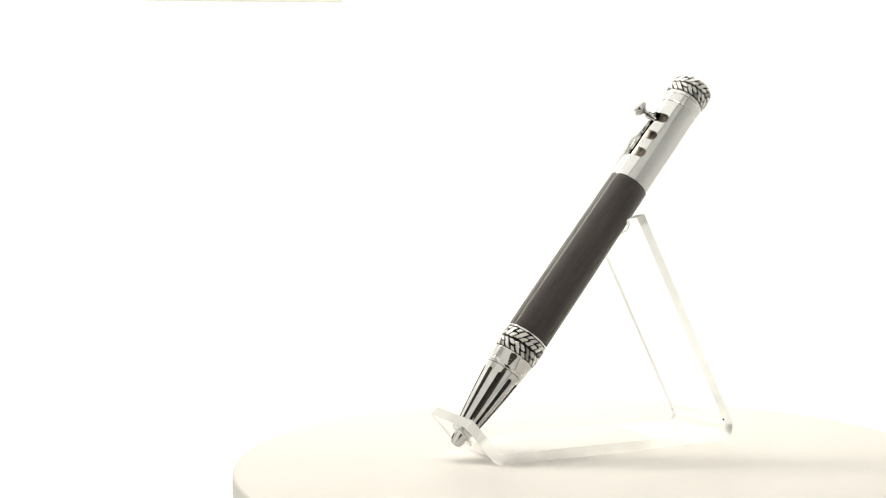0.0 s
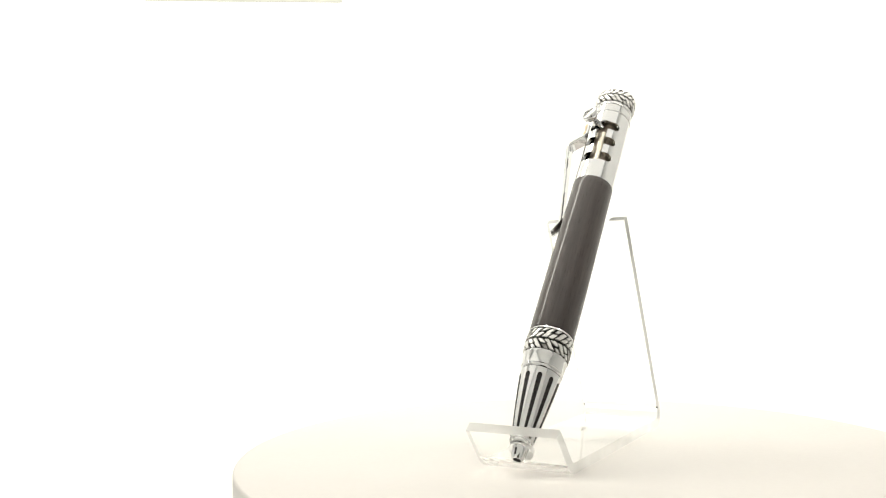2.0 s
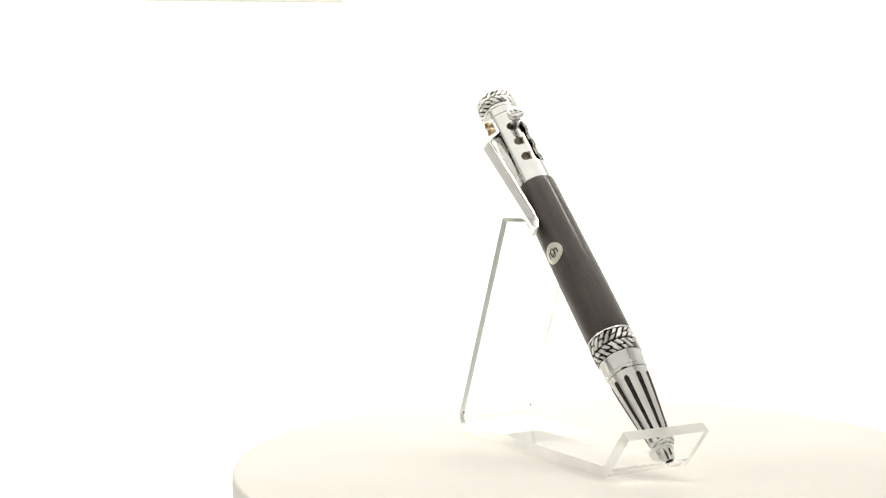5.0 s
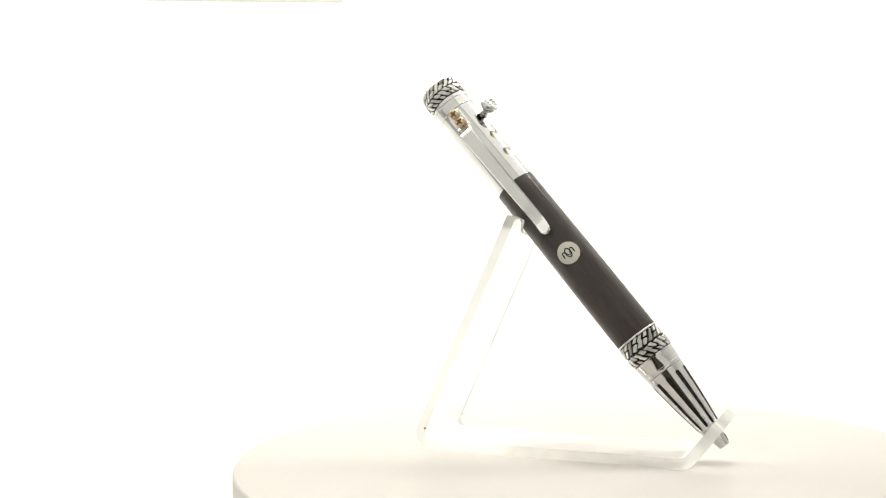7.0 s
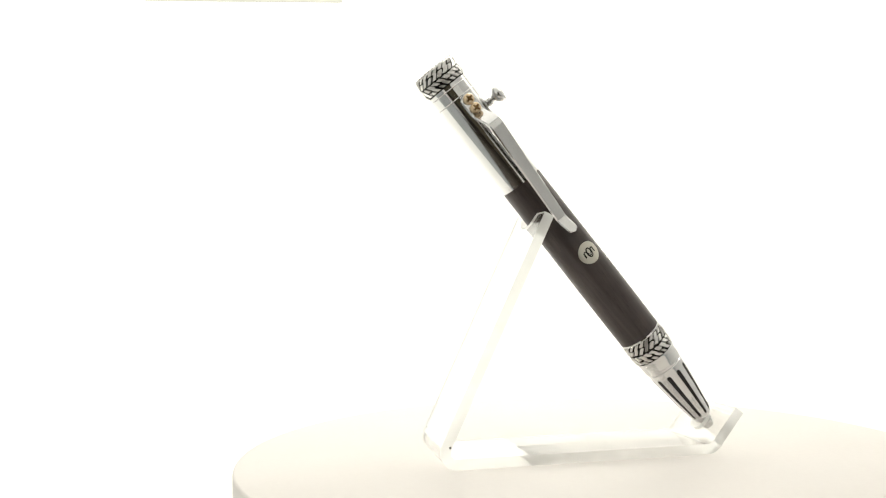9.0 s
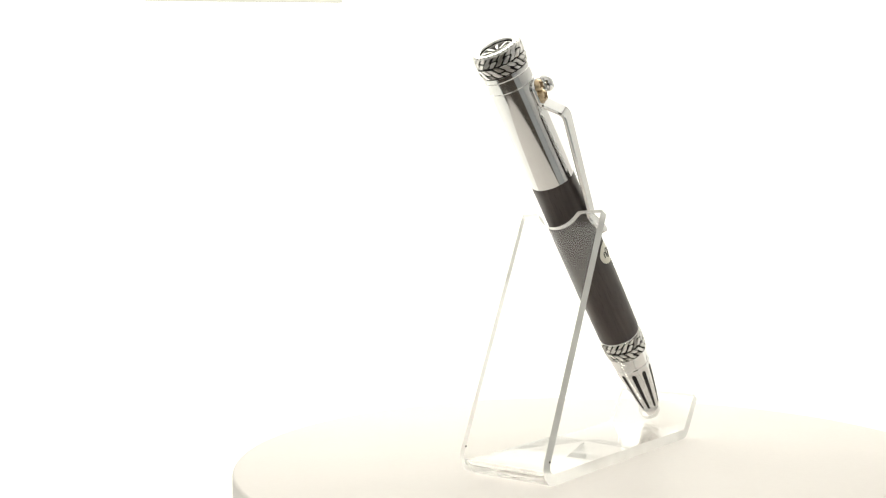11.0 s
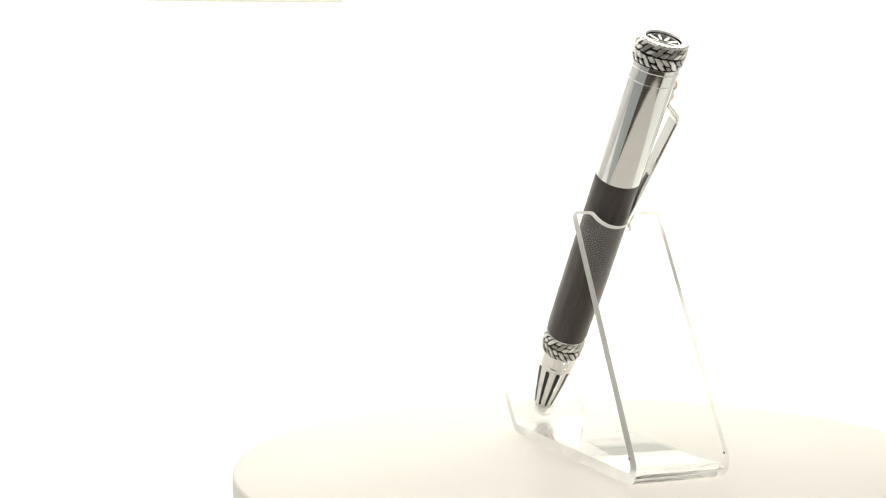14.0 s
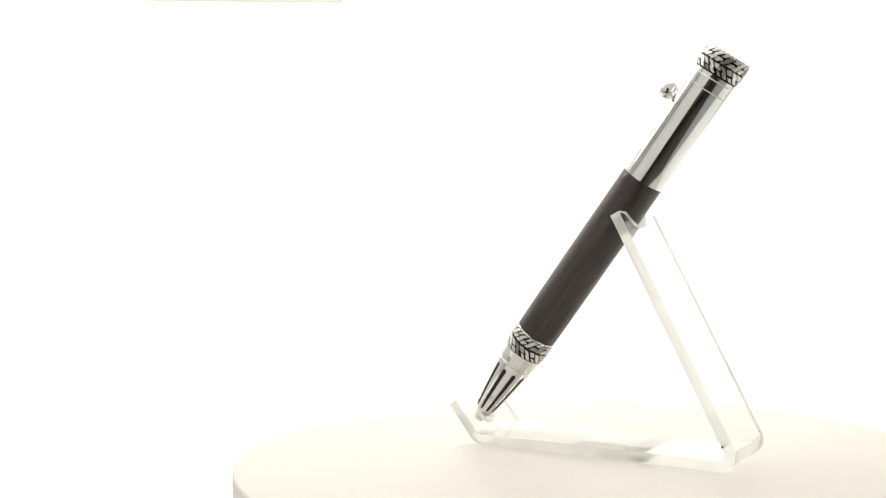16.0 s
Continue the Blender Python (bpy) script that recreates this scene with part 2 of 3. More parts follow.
# ---- the acrylic stand ----
def stand():
    """One bent sheet: a lip with a round hole for the tip, the base, and a strut with a round notch at its top."""
    root = new("pen_stand")
    T, X0, X1, XP = 3.0, -17.3, 9.3, -2.875
    path = rounded([(-42.1, 12.3), (-33.4, T / 2), (49.0, T / 2), (15.7, 70.6)], [4.0, 3.4], 12)
    lens = [0.0]
    for p, q in zip(path, path[1:]):
        lens.append(lens[-1] + math.dist(p, q))
    L = lens[-1]

    def at(x, l, side):
        k = max(i for i in range(len(lens) - 1) if lens[i] <= max(l, 0.0) + 1e-6)
        u = (l - lens[k]) / (lens[k + 1] - lens[k])
        p, q = Vector(path[k]), Vector(path[k + 1])

        def normal(i):
            i0, i1 = Vector(path[max(i - 1, 0)]), Vector(path[min(i + 1, len(path) - 1)])
            d = (i1 - i0).normalized()
            return Vector((-d.y, d.x))
        n = (normal(k) * (1 - u) + normal(k + 1) * u).normalized()
        c = p * (1 - u) + q * u + n * side * T / 2
        return Vector((x, c.x, c.y)) * MM

    xs = [X0 + (X1 - X0) * k / 52 for k in range(53)]

    def notch(x):
        d, r, fillet = abs(x - XP), 6.9, 1.2
        deep = 4.9
        if d < r * 0.93:
            return deep - r + math.sqrt(r * r - d * d)
        v = max(0.0, 1 - (d - r * 0.93) / fillet)
        return (deep - r + math.sqrt(r * r - (r * 0.93) ** 2)) * v * v
    l_lip = lens[1] - 0.3
    rows = [[(x, l_lip) for x in xs]]
    for l in lens[1:-1]:
        rows.append([(x, l) for x in xs])
    last = lens[-2]
    for k in range(1, 9):
        rows.append([(x, last + (L - notch(x) - last) * k / 8) for x in xs])
    # the lip round its hole
    hx, hl, hr = XP, 6.7, 3.4
    border = [(x, l_lip) for x in xs] + [(X1, l_lip * (1 - k / 14)) for k in range(1, 15)] + [(x, 0.0) for x in xs[-2::-1]] + [(X0, l_lip * k / 14) for k in range(1, 14)]
    hole = []
    for x, l in border:
        d = math.hypot(x - hx, l - hl)
        hole.append((hx + (x - hx) / d * hr, hl + (l - hl) / d * hr))
    bm = bmesh.new()
    made = {}

    def v(p, side):
        key = (round(p[0], 4), round(p[1], 4), side)
        if key not in made:
            made[key] = bm.verts.new(at(p[0], p[1], side))
        return made[key]
    n = len(border)
    for side in (-1, 1):
        for ra, rb in zip(rows, rows[1:]):
            for i in range(len(xs) - 1):
                bm.faces.new((v(ra[i], side), v(ra[i + 1], side), v(rb[i + 1], side), v(rb[i], side)))
        for i in range(n):
            j = (i + 1) % n
            bm.faces.new((v(border[i], side), v(border[j], side), v(hole[j], side), v(hole[i], side)))
    walls = [(hole[i], hole[(i + 1) % n]) for i in range(n)]
    walls += [(border[i], border[(i + 1) % n]) for i in range(len(xs) - 1, n)]
    for e in (0, -1):
        walls += [(ra[e], rb[e]) for ra, rb in zip(rows, rows[1:])]
    walls += list(zip(rows[-1], rows[-1][1:]))
    for p, q in walls:
        bm.faces.new((v(p, -1), v(q, -1), v(q, 1), v(p, 1))).material_index = 1
    ob = part("acrylic_sheet", bm, ACRYLIC, root, "bent clear sheet with a tip hole and a barrel notch", 25)
    ob.data.materials.append(SAWN)
    ob.visible_shadow = False
    for x, y, z in ((-17.25, 45.6, 6.3), (9.25, 45.0, 6.8)):
        bm = bmesh.new()
        bmesh.ops.create_icosphere(bm, subdivisions=2, radius=0.34 * MM)
        part("dark_speck", bm, ENAMEL, root, "tiny dark speck in the bend").location = Vector((x, y, z)) * MM
    return tagged(root, "clear bent acrylic pen stand on the turntable", "display stand")


# ---- the pen ----
TIP = Vector((-2.875, -41.52, 4.46)) * MM
AX = Vector((0, 0.62347, 0.78185))
PEN_M = Matrix.Translation(TIP) @ Matrix((((1, 0, 0)), (0, AX.z, AX.y), (0, -AX.y, AX.z))).to_4x4()
SLOT_ANG, CLIP_ANG, BADGE_ANG, BOLT_ANG = 8.0, -85.0, -79.0, -16.0


def on_pen(ang, s, r):
    """A frame on the pen: x sideways round the barrel, y along the pen to its cap, z outwards (mm, degrees)."""
    a = radians(ang)
    out = Vector((math.sin(a), -math.cos(a), 0))
    along = Vector((0, 0, 1))
    side = along.cross(out)
    m = Matrix((side, along, out)).transposed().to_4x4()
    m.translation = (out * r + along * s) * MM
    return m


def polar(ang, s, r):
    a = radians(ang)
    return Vector((math.sin(a) * r, -math.cos(a) * r, s)) * MM


def patch(corners, r_top, r_low, ang0, inset=0.10):
    """A raised block on a round surface: corners are (angle, s), its radius given by two functions of s."""
    bm = bmesh.new()
    cx = sum(a for a, s in corners) / len(corners)
    cz = sum(s for a, s in corners) / len(corners)
    low = [bm.verts.new(polar(ang0 + a, s, r_low(s))) for a, s in corners]
    mid = [bm.verts.new(polar(ang0 + a, s, r_top(s) - 0.10)) for a, s in corners]
    top = [bm.verts.new(polar(ang0 + a + (cx - a) * inset, s + (cz - s) * inset, r_top(s))) for a, s in corners]
    n = len(corners)
    for lo, hi in ((low, mid), (mid, top)):
        for i in range(n):
            bm.faces.new((lo[i], lo[(i + 1) % n], hi[(i + 1) % n], hi[i]))
    bm.faces.new(top)
    bm.faces.new(low[::-1])
    return bm


def tread_blocks(parent, s0, s1, r_top, count, fill):
    """Two mirrored rows of slanted blocks, each split into an inner and a shoulder block."""
    r_low = lambda s: r_top(s) - 0.75
    mid, step = (s0 + s1) / 2, 360.0 / count
    H = (s1 - s0) / 2
    shapes = []
    for sign in (1, -1):
        z = lambda f: mid + sign * H * f
        shift = 0.0 if sign > 0 else 0.5
        long_block = [(0.06, 0.08), (0.86, 0.03), (1.62, 0.47), (1.48, 0.55), (2.26, 0.985), (1.50, 0.985), (0.72, 0.58), (0.86, 0.50)]
        inner_block = [(0.06, 0.09), (0.86, 0.03), (1.60, 0.43), (1.46, 0.53), (0.80, 0.50)]
        outer_block = [(0.88, 0.62), (1.58, 0.61), (2.24, 0.985), (1.50, 0.985)]
        for odd, shape in ((0, long_block), (1, inner_block), (1, outer_block)):
            shapes.append((odd, [((a + shift) * step, z(f)) for a, f in shape]))
    rnd = random.Random(7)
    for odd, shape in shapes:
        ca, cs = (sum(q[k] for q in shape) / len(shape) for k in (0, 1))
        for i in range(odd, count, 2):
            mine = []
            for a, f in shape:
                edge = abs(f - mid) > H * 0.9
                mine.append((i * step + ca + (a - ca) * fill + rnd.uniform(-0.08, 0.08) * step, cs + (f - cs) * (fill + 0.06) + (0 if edge else rnd.uniform(-0.05, 0.05) * H)))
            part("tread_block", patch(mine, r_top, r_low, 0), TREAD_BLOCK, parent, sharp=25)


def pen():
    root = new("ballpoint_pen")
    # nib
    part("nib", lathe([(1.1, 1.4), (1.15, 0.0), (1.55, 0.05), (1.75, 0.5), (2.25, 3.0), (2.3, 3.3), (2.3, 6.5)], 64), CHROME, root, "tapered chrome nib with an open end")
    part("nib_bore", lathe([(0, 0.55), (1.14, 0.5), (1.14, 0.12)], 48), ENAMEL, root, "black hollow of the nib")
    bm = bmesh.new()
    m = on_pen(-4, 1.8, 2.05)
    box(bm, -0.22 * MM, 0.22 * MM, -1.0 * MM, 0.9 * MM, -0.3 * MM, 0.06 * MM)
    bm.transform(m @ Matrix.Rotation(radians(11), 4, "X"))
    part("nib_slit", bm, ENAMEL, root, "short black slit")

    # cone with black inlays
    def cone_r(s):
        u = (s - 5.2) / (26.0 - 5.2)
        return 3.05 + 2.85 * (1.28 * u - 0.28 * u * u)
    prof = [(2.4, 5.0), (2.95, 5.0), (3.05, 5.25)] + [(cone_r(5.3 + k * 20.6 / 24), 5.3 + k * 20.6 / 24) for k in range(25)] + [(5.75, 26.05), (5.3, 26.05)]
    cone = part("grip_cone", lathe(prof, 120), CHROME, root, "polished chrome cone")
    bm = bmesh.new()
    rows = []
    n = 26
    for k in range(n + 1):
        s = 7.0 + 8.6 * (1 - math.cos(math.pi * k / n))
        end = min(s - 7.0, 24.2 - s)
        w = 0.40 + 0.36 * (s - 7) / 17.2
        if end < w:
            w = math.sqrt(max(w * w - (w - end) ** 2, 0.0001))
        rows.append([bm.verts.new(polar(math.degrees(w * f / cone_r(s)), s, cone_r(s) + 0.05 - 0.10 * (abs(f) > 0.99))) for f in (-1, -0.9, 0, 0.9, 1)])
    for a, b in zip(rows, rows[1:]):
        for k in range(4):
            bm.faces.new((a[k], a[k + 1], b[k + 1], b[k]))
    inlay = finish(bm)
    for i in range(10):
        ob = part("inlay_stripe", inlay, ENAMEL, cone, "black enamel stripe")
        ob.matrix_local = Matrix.Rotation(radians(-12 + 36 * i), 4, "Z")

    # collar and lower tyre ring
    part("collar", lathe([(5.2, 26.1), (5.80, 26.1), (5.95, 26.3), (5.98, 27.0), (6.12, 27.15), (6.35, 30.4), (6.45, 30.7), (6.45, 31.2), (5.5, 31.2)], 120), CHROME, root, "polished chrome collar")
    def ring_r(s):
        u = (s - 34.9) / 3.9
        return 6.85 - 0.22 * u * u
    ring = part("tread_ring", lathe([(5.8, 31.1), (6.30, 31.15)] + [(ring_r(31.2 + 7.2 * k / 10) - 0.42, 31.2 + 7.2 * k / 10) for k in range(11)] + [(6.3, 38.4), (5.8, 38.4)], 96), ENAMEL, root, "blackened ring with a silver tyre tread")
    tread_blocks(ring, 31.25, 38.2, ring_r, 22, 0.81)
    part("ring_bead", lathe([(6.0, 38.2), (6.62, 38.22), (6.72, 38.5), (6.62, 38.8), (6.0, 38.85)], 120), CHROME, root, "bright chrome bead")

    # barrel
    prof = [(5.8, 38.8), (6.50, 38.8), (6.58, 38.95)]
    for k in range(25):
        u = k / 24
        prof.append((6.60 + 0.16 * math.sin(math.pi * min(1, u * 1.15)) * (1 - u) - 0.14 * u, 39.1 + 58.7 * u))
    prof += [(6.40, 98.0), (5.8, 98.0)]
    part("barrel", lathe(prof, 128), WOOD, root, "lacquered dark wood barrel")

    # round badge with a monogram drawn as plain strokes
    def curved_disc(rad, r0, thick):
        bm = bmesh.new()
        top = []
        for j in range(7):
            for i in range(40):
                a = 2 * math.pi * i / 40
                q = rad * j / 6
                top.append((q * math.cos(a), q * math.sin(a)))
        vs = [bm.verts.new((x * MM, y * MM, (math.sqrt(r0 * r0 - x * x) - r0 + thick) * MM)) for x, y in top]
        for j in range(6):
            for i in range(40):
                k = (i + 1) % 40
                if j == 0:
                    continue
                bm.faces.new((vs[j * 40 + i], vs[j * 40 + k], vs[(j + 1) * 40 + k], vs[(j + 1) * 40 + i]))
        bm.faces.new(vs[40:80])
        edge = [bm.verts.new((v.co.x, v.co.y, v.co.z - 0.4 * MM)) for v in vs[240:280]]
        for i in range(40):
            k = (i + 1) % 40
            bm.faces.new((vs[240 + i], vs[240 + k], edge[k], edge[i]))
        bmesh.ops.delete(bm, geom=[v for v in bm.verts if not v.link_faces], context="VERTS")
        return bm
    bm = curved_disc(3.4, 6.66, 0.10)
    bm.transform(on_pen(BADGE_ANG, 69.6, 6.66))
    badge = part("badge", bm, BADGE, root, "round silver badge with a dark monogram")

    def stroke(points, w, r0, thick):
        bm = bmesh.new()
        ps = [Vector(p) for p in points]
        rows = []
        for i, p in enumerate(ps):
            d = (ps[min(i + 1, len(ps) - 1)] - ps[max(i - 1, 0)]).normalized()
            q = Vector((-d.y, d.x)) * w / 2
            row = []
            for e in (p + q, p - q):
                zt = math.sqrt(r0 * r0 - e.x * e.x) - r0
                row += [bm.verts.new((e.x * MM, e.y * MM, (zt + thick) * MM)), bm.verts.new((e.x * MM, e.y * MM, (zt - 0.2) * MM))]
            rows.append(row)
        for a, b in zip(rows, rows[1:]):
            for u, v in ((0, 2), (2, 3), (3, 1), (1, 0)):
                bm.faces.new((a[u], a[v], b[v], b[u]))
        for a in (rows[0], rows[-1]):
            bm.faces.new((a[0], a[2], a[3], a[1]))
        return bm
    oval = [(0.80 * math.sin(2 * math.pi * k / 24), 1.45 * math.cos(2 * math.pi * k / 24)) for k in range(25)]
    zig = [(-1.80, -0.85), (-1.72, 0.70), (-1.35, 0.92), (-1.0, 0.70), (0.0, -0.95), (1.0, 0.70), (1.35, 0.92), (1.72, 0.70), (1.80, -0.85)]
    for pts in (oval, zig):
        bm = stroke(pts, 0.40, 6.66, 0.16)
        bm.transform(on_pen(BADGE_ANG, 69.6, 6.66))
        part("monogram_stroke", bm, ENAMEL, badge)

    # chrome sleeve with a gear-gate slot
    def in_gate(x, s):
        def rb(cx, cs, hx, hs, rr):
            qx, qs = abs(x - cx) - hx + rr, abs(s - cs) - hs + rr
            return math.hypot(max(qx, 0), max(qs, 0)) + min(max(qx, qs), 0) - rr
        d = rb(0, 114.5, 1.6, 9.1, 0.8)
        for cs in (107.3, 114.4, 121.6):
            d = min(d, rb(0, cs, 5.5, 1.7, 1.6))
        return d
    R, RI = 6.46, 5.5
    angs = [-66 + k * 1.5 for k in range(89)] + [66 + 6 * k for k in range(1, 38)]
    ss = [98.0] + [98.15 + k * 0.3 for k in range(102)] + [128.95]
    na, ns = len(angs), len(ss)
    flat = [[(angs[i], ss[j]) for i in range(na)] for j in range(ns)]
    keep = {}
    for j in range(ns - 1):
        for i in range(na):
            a1 = angs[i + 1] if i + 1 < na else 294
            x = radians((angs[i] + a1) / 2) * R
            keep[i, j] = in_gate(x, (ss[j] + ss[j + 1]) / 2) > 0
    pos = {}
    for j in range(ns):
        for i in range(na):
            a, s = angs[i], ss[j]
            near = [keep.get((q % na, w)) for q in (i - 1, i) for w in (j - 1, j)]
            if True in near and False in near:
                x = radians(a) * R
                for _ in range(4):
                    d = in_gate(x, s)
                    e = 0.02
                    gx = (in_gate(x + e, s) - in_gate(x - e, s)) / (2 * e)
                    gs = (in_gate(x, s + e) - in_gate(x, s - e)) / (2 * e)
                    x, s = x - 0.8 * d * gx, s - 0.8 * d * gs
                a = math.degrees(x / R)
            pos[i, j] = (a, s)
    verts, faces, seen = [], [], {}
    def vert(i, j, r):
        key = (i % na, j, r)
        if key not in seen:
            a, s = pos[key[0], j]
            seen[key] = len(verts)
            verts.append(polar(SLOT_ANG + a, s, r))
        return seen[key]
    for (i, j), k in keep.items():
        if k:
            for r in (R, RI):
                faces.append((vert(i, j, r), vert(i + 1, j, r), vert(i + 1, j + 1, r), vert(i, j + 1, r)))
        else:
            for di, dj, a, b in ((-1, 0, (0, 0), (0, 1)), (1, 0, (1, 0), (1, 1)), (0, -1, (0, 0), (1, 0)), (0, 1, (0, 1), (1, 1))):
                if keep.get(((i + di) % na, j + dj), False):
                    p, q = (i + a[0], j + a[1]), (i + b[0], j + b[1])
                    faces.append((vert(*p, R), vert(*q, R), vert(*q, RI), vert(*p, RI)))
    me = bpy.data.meshes.new("sleeve")
    me.from_pydata(verts, [], faces)
    bm = bmesh.new()
    bm.from_mesh(me)
    sleeve = part("sleeve", bm, CHROME, root, "polished chrome sleeve with a stepped gear-gate slot", 30)
    part("inner_tube", lathe([(3.9, 98.5), (3.9, 128.8)], 64), STEEL, sleeve, "dull metal tube seen through the slot")
    bm = lathe([(0, 104), (1.0, 104), (1.25, 104.3), (1.25, 119.2), (1.0, 119.5), (0, 119.5)], 32)
    bm.transform(Matrix.Translation(polar(SLOT_ANG, 0, 4.15)))
    part("inner_rod", bm, IVORY, sleeve, "pale cream rod inside the slot")

    # upper collar with two fine steps, and the cap shaped as a tyre
    part("upper_collar", lathe([(5.8, 128.95), (6.42, 128.96), (6.60, 129.03), (6.66, 129.15), (6.60, 129.27), (6.49, 129.32), (6.50, 132.3), (6.60, 132.36), (6.66, 132.48), (6.60, 132.6), (6.50, 132.65), (6.50, 133.7), (6.2, 133.9), (5.5, 133.95)], 120), CHROME, root, "chrome collar with two fine raised lines").location.z = -0.2 * MM
    def cap_r(s):
        u = (s - 137.0) / 3.2
        return 6.98 - 0.30 * u * u
    cap = part("tyre_cap", lathe([(5.5, 133.8), (6.25, 133.9)] + [(cap_r(133.95 + 6.1 * k / 10) - 0.42, 133.95 + 6.1 * k / 10) for k in range(11)] + [(6.0, 140.20), (5.2, 140.30)], 96), ENAMEL, root, "cap shaped as a small silver tyre")
    cap.location.z = -0.2 * MM
    tread_blocks(cap, 134.0, 140.05, cap_r, 22, 0.88)
    part("sidewall", lathe([(6.62, 139.75), (6.58, 140.10), (6.30, 140.40), (5.6, 140.50), (4.95, 140.35), (4.74, 140.12), (4.70, 139.85)], 120), TREAD, cap, "rounded silver tyre sidewall")
    part("wheel_back", lathe([(0, 136.60), (4.68, 136.60), (4.68, 139.90)], 64), ENAMEL, cap, "black recess behind the spokes")
    part("wheel_hub", lathe([(1.28, 136.62), (1.30, 138.95), (1.38, 139.08), (1.48, 139.05), (1.55, 136.62)], 40), TREAD, cap, "small open silver hub")
    part("wheel_rim", lathe([(4.45, 139.40), (4.36, 139.60), (4.20, 139.55), (4.12, 136.62)], 96), TREAD, cap)
    bm = bmesh.new()
    wide = lambda e: 0.22 + 0.05 * (e.y - 1.3)
    for leg in ((0.0, 1.3, 0.0, 4.25),):
        p, q = Vector(leg[:2]), Vector(leg[2:])
        d = (q - p).normalized()
        side = Vector((-d.y, d.x))
        rows = []
        for e in (p, q):
            rows.append([bm.verts.new(((e.x + side.x * w) * MM, (e.y + side.y * w) * MM, z * MM)) for w, z in ((-wide(e) - 0.1, 136.62), (-wide(e), 139.26 + 0.08 * (e.y - 1.3)), (wide(e), 139.26 + 0.08 * (e.y - 1.3)), (wide(e) + 0.1, 136.62))])
        for k in range(4):
            bm.faces.new((rows[0][k], rows[0][(k + 1) % 4], rows[1][(k + 1) % 4], rows[1][k]))
        bm.faces.new(rows[0])
        bm.faces.new(rows[1])
    nick = bmesh.new()
    box(nick, -0.16 * MM, 0.16 * MM, 5.95 * MM, 6.50 * MM, 139.85 * MM, 140.40 * MM)
    nick = finish(nick)
    for i in range(30):
        part("shoulder_nick", nick, ENAMEL, cap).matrix_local = Matrix.Rotation(radians(12 * i), 4, "Z")
    spoke = finish(bm, 20)
    for i in range(9):
        ob = part("wheel_spoke", spoke, TREAD, cap)
        ob.matrix_local = Matrix.Rotation(radians(40 * i + 10), 4, "Z")

    # clip held by two brass screws
    path = rounded([(128.8, 6.75), (121.8, 6.75), (117.4, 12.2), (82.6, 7.15), (77.6, 9.6)], [2.6, 3.2, 3.6], 9)
    # dense at both ends, so that they can be rounded off
    dense = []
    for (y0, z0), (y1, z1) in zip(path, path[1:]):
        n = max(1, int(math.hypot(y1 - y0, z1 - z0) / 0.5))
        dense += [(y0 + (y1 - y0) * k / n, z0 + (z1 - z0) * k / n) for k in range(n)]
    dense.append(path[-1])
    lens = [0.0]
    for a, b in zip(dense, dense[1:]):
        lens.append(lens[-1] + math.dist(a, b))
    total = lens[-1]
    def width(u):
        k = u * (len(dense) - 1)
        l = lens[int(round(k))]
        w = 4.8 - 1.5 * l / total
        end = min(l, total - l)
        h = w / 2
        if end < h:
            w = 2 * math.sqrt(max(h * h - (h - end) ** 2, 0.05))
        return w
    bm = ribbon(dense, width, 1.1)
    bm.transform(on_pen(CLIP_ANG, 0, 0))
    clip = part("clip", bm, CHROME, root, "bent chrome pocket clip", 30)
    bm = lathe([(0, 1.05), (0.9, 1.02), (1.30, 0.92), (1.56, 0.66), (1.60, 0.35), (1.60, -0.9)], 40)
    head = finish(bm)
    # the cross, a darker shape just proud of the head
    bm = bmesh.new()
    box(bm, -1.12 * MM, 1.12 * MM, -0.27 * MM, 0.27 * MM, 0.40 * MM, 1.065 * MM)
    box(bm, -0.27 * MM, 0.27 * MM, -1.12 * MM, 1.12 * MM, 0.40 * MM, 1.069 * MM)
    box(bm, -0.5 * MM, 0.5 * MM, -0.5 * MM, 0.5 * MM, 0.40 * MM, 1.073 * MM)
    cross = finish(bm)
    for s in (126.8, 123.6):
        sc = part("screw", head, BRASS, clip, "pale brass cross-head screw")
        sc.matrix_local = on_pen(CLIP_ANG, s, 7.45) @ Matrix.Rotation(radians(20), 4, "Z")
        part("screw_recess", cross, DARK_BRASS, sc)

    # bolt shaped as a gear lever
    base, top = polar(BOLT_ANG + 8, 122.3, 4.6), polar(BOLT_ANG, 122.7, 10.4)
    d = (top - base).normalized()
    across = Vector((0, 0, 1)).cross(d).normalized()
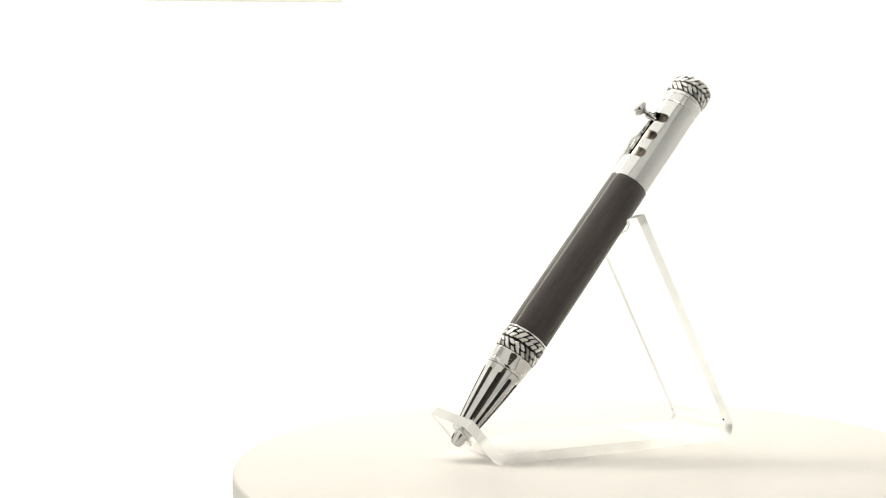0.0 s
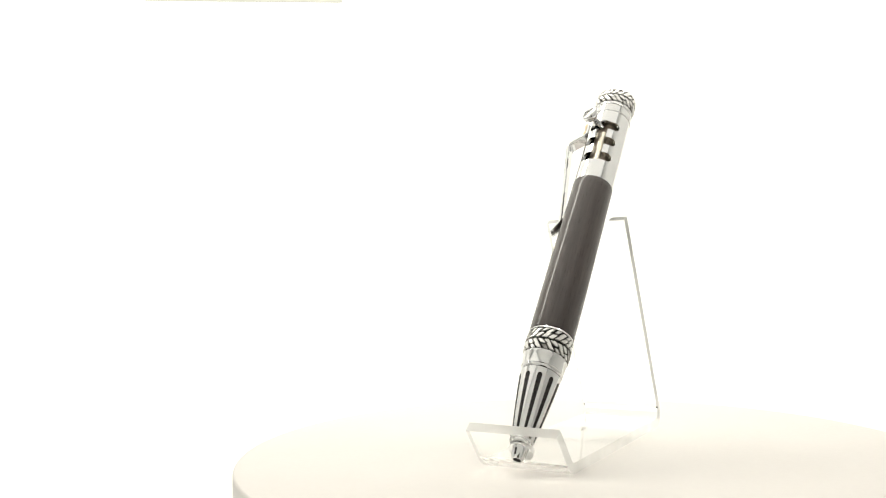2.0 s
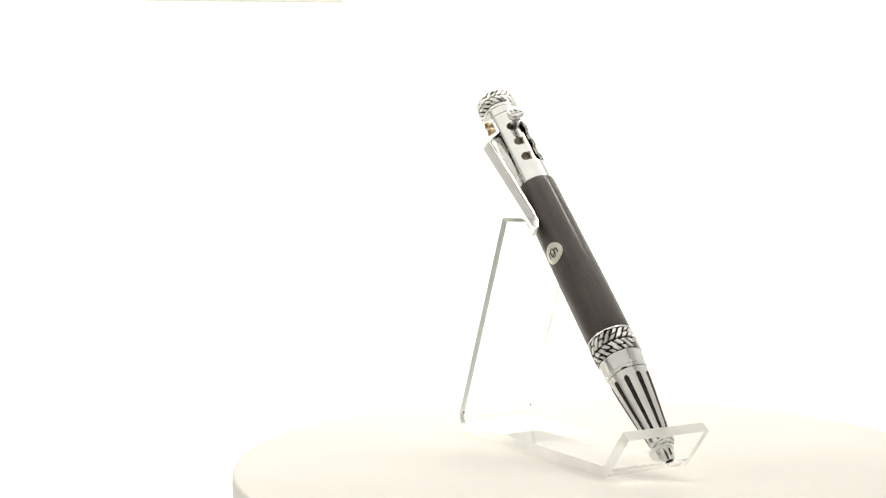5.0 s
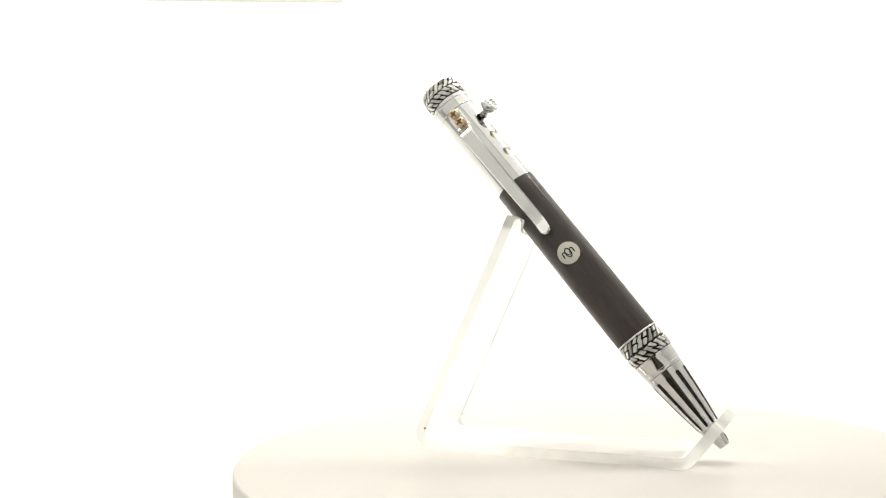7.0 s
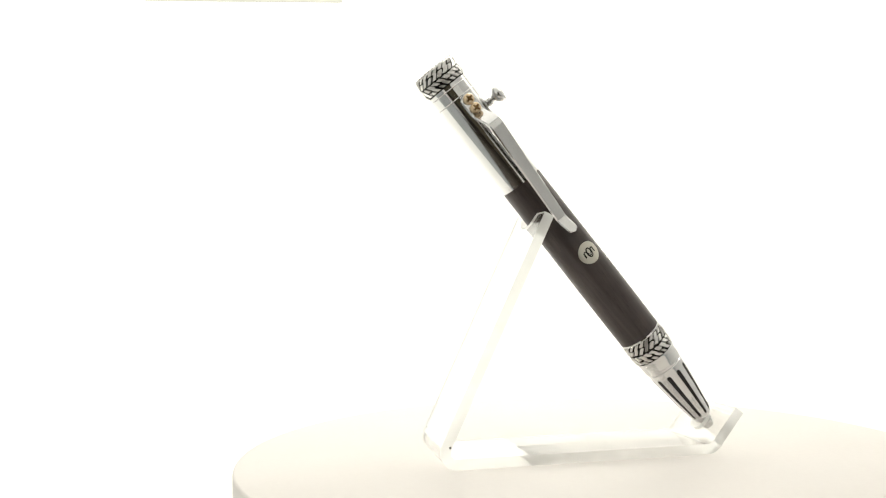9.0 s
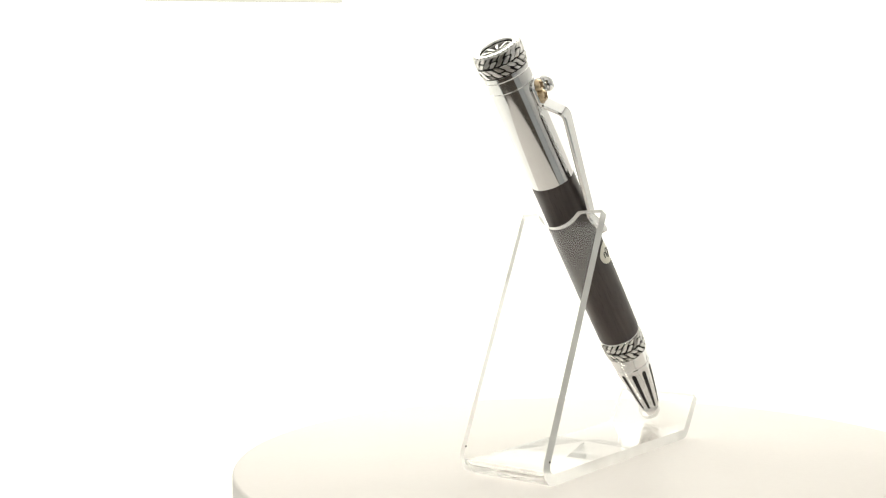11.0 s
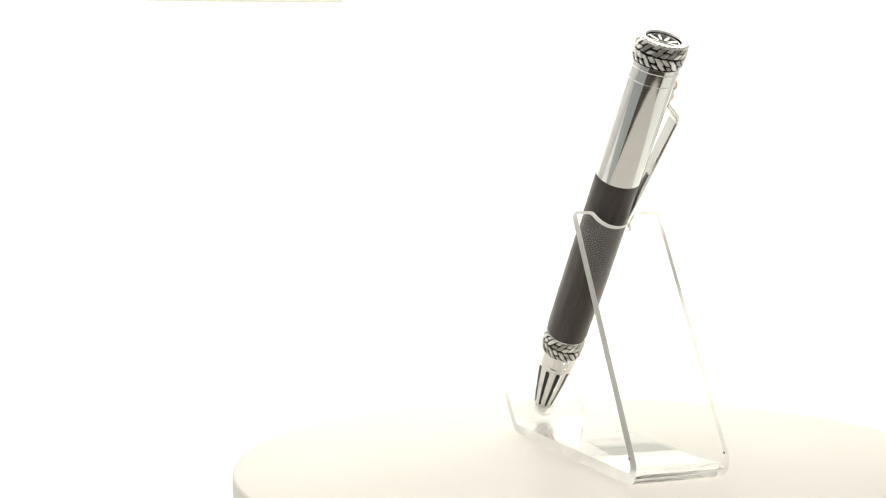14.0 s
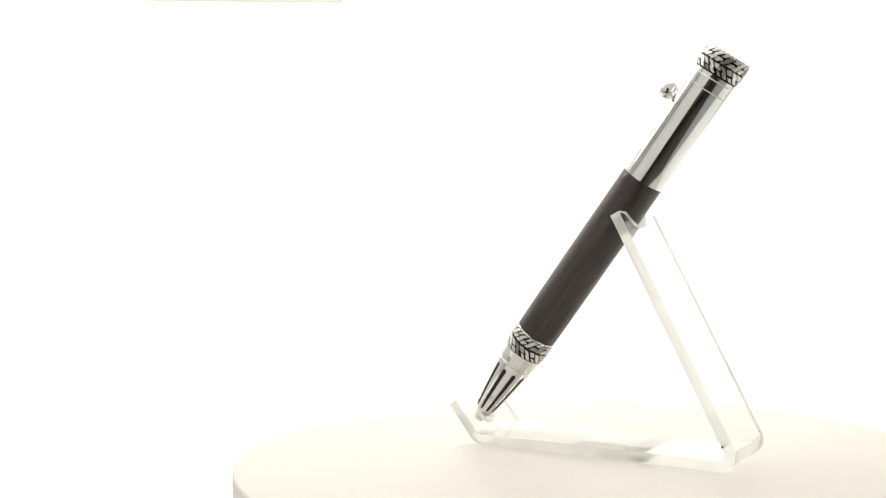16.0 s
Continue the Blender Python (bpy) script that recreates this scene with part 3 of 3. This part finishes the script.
    m = Matrix((across, d.cross(across), d)).transposed().to_4x4()
    m.translation = base
    L = (top - base).length / MM
    stem = [(0, 0), (1.15, 0), (1.1, 0.8), (1.1, L - 4.0), (1.5, L - 3.8), (1.5, L - 3.3), (1.05, L - 3.1), (1.4, L - 2.9), (1.4, L - 2.5), (0.95, L - 2.3), (0.95, L - 1.2), (0, L - 1.2)]
    bm = lathe(stem, 40)
    bm.transform(m)
    bolt = part("bolt_lever", bm, CHROME, root, "chrome gear-lever bolt")
    bm = lathe([(0, -1.8), (1.0, -1.75), (1.9, -1.25), (2.6, -0.5), (2.9, 0.3), (2.88, 0.85), (2.65, 1.3), (2.3, 1.52), (0, 1.62)], 56)
    # the flat of the knob faces outwards, away from the stem
    face = m @ Matrix.Translation((0, 0, L * MM))
    bm.transform(face)
    knob = part("knob", bm, CHROME, bolt, "round chrome shift knob with a gear pattern")
    for x0, x1, y0, y1 in ((-0.13, 0.13, -1.0, 1.0), (-1.75, -1.15, 0.89, 1.11), (-0.85, -0.35, 0.89, 1.11), (0.35, 0.85, 0.89, 1.11), (1.15, 1.75, 0.89, 1.11), (-1.75, -1.15, -0.11, 0.11), (-0.85, 0.85, -0.11, 0.11), (1.15, 1.75, -0.11, 0.11), (-1.75, -1.15, -1.11, -0.89), (-0.85, -0.35, -1.11, -0.89), (0.35, 0.85, -1.11, -0.89), (1.15, 1.75, -1.11, -0.89)):
        bm = bmesh.new()
        box(bm, x0 * MM, x1 * MM, y0 * MM, y1 * MM, 1.2 * MM, 1.66 * MM)
        bm.transform(face)
        part("gear_mark", bm, ENAMEL, knob)
    return tagged(root, "bolt-action pen with dark wood barrel and chrome fittings", "pen")


TURNTABLE = turntable()
STAND = stand()
PEN = pen()


def motions():
    for thing, rest in ((TURNTABLE, Matrix()), (STAND, Matrix()), (PEN, PEN_M)):
        walk(thing, [(0.25 * k, pose(0, 0, 0, 0, 0, -58.94 + 18.901 * 0.25 * k) @ rest) for k in range(65)])


motions()
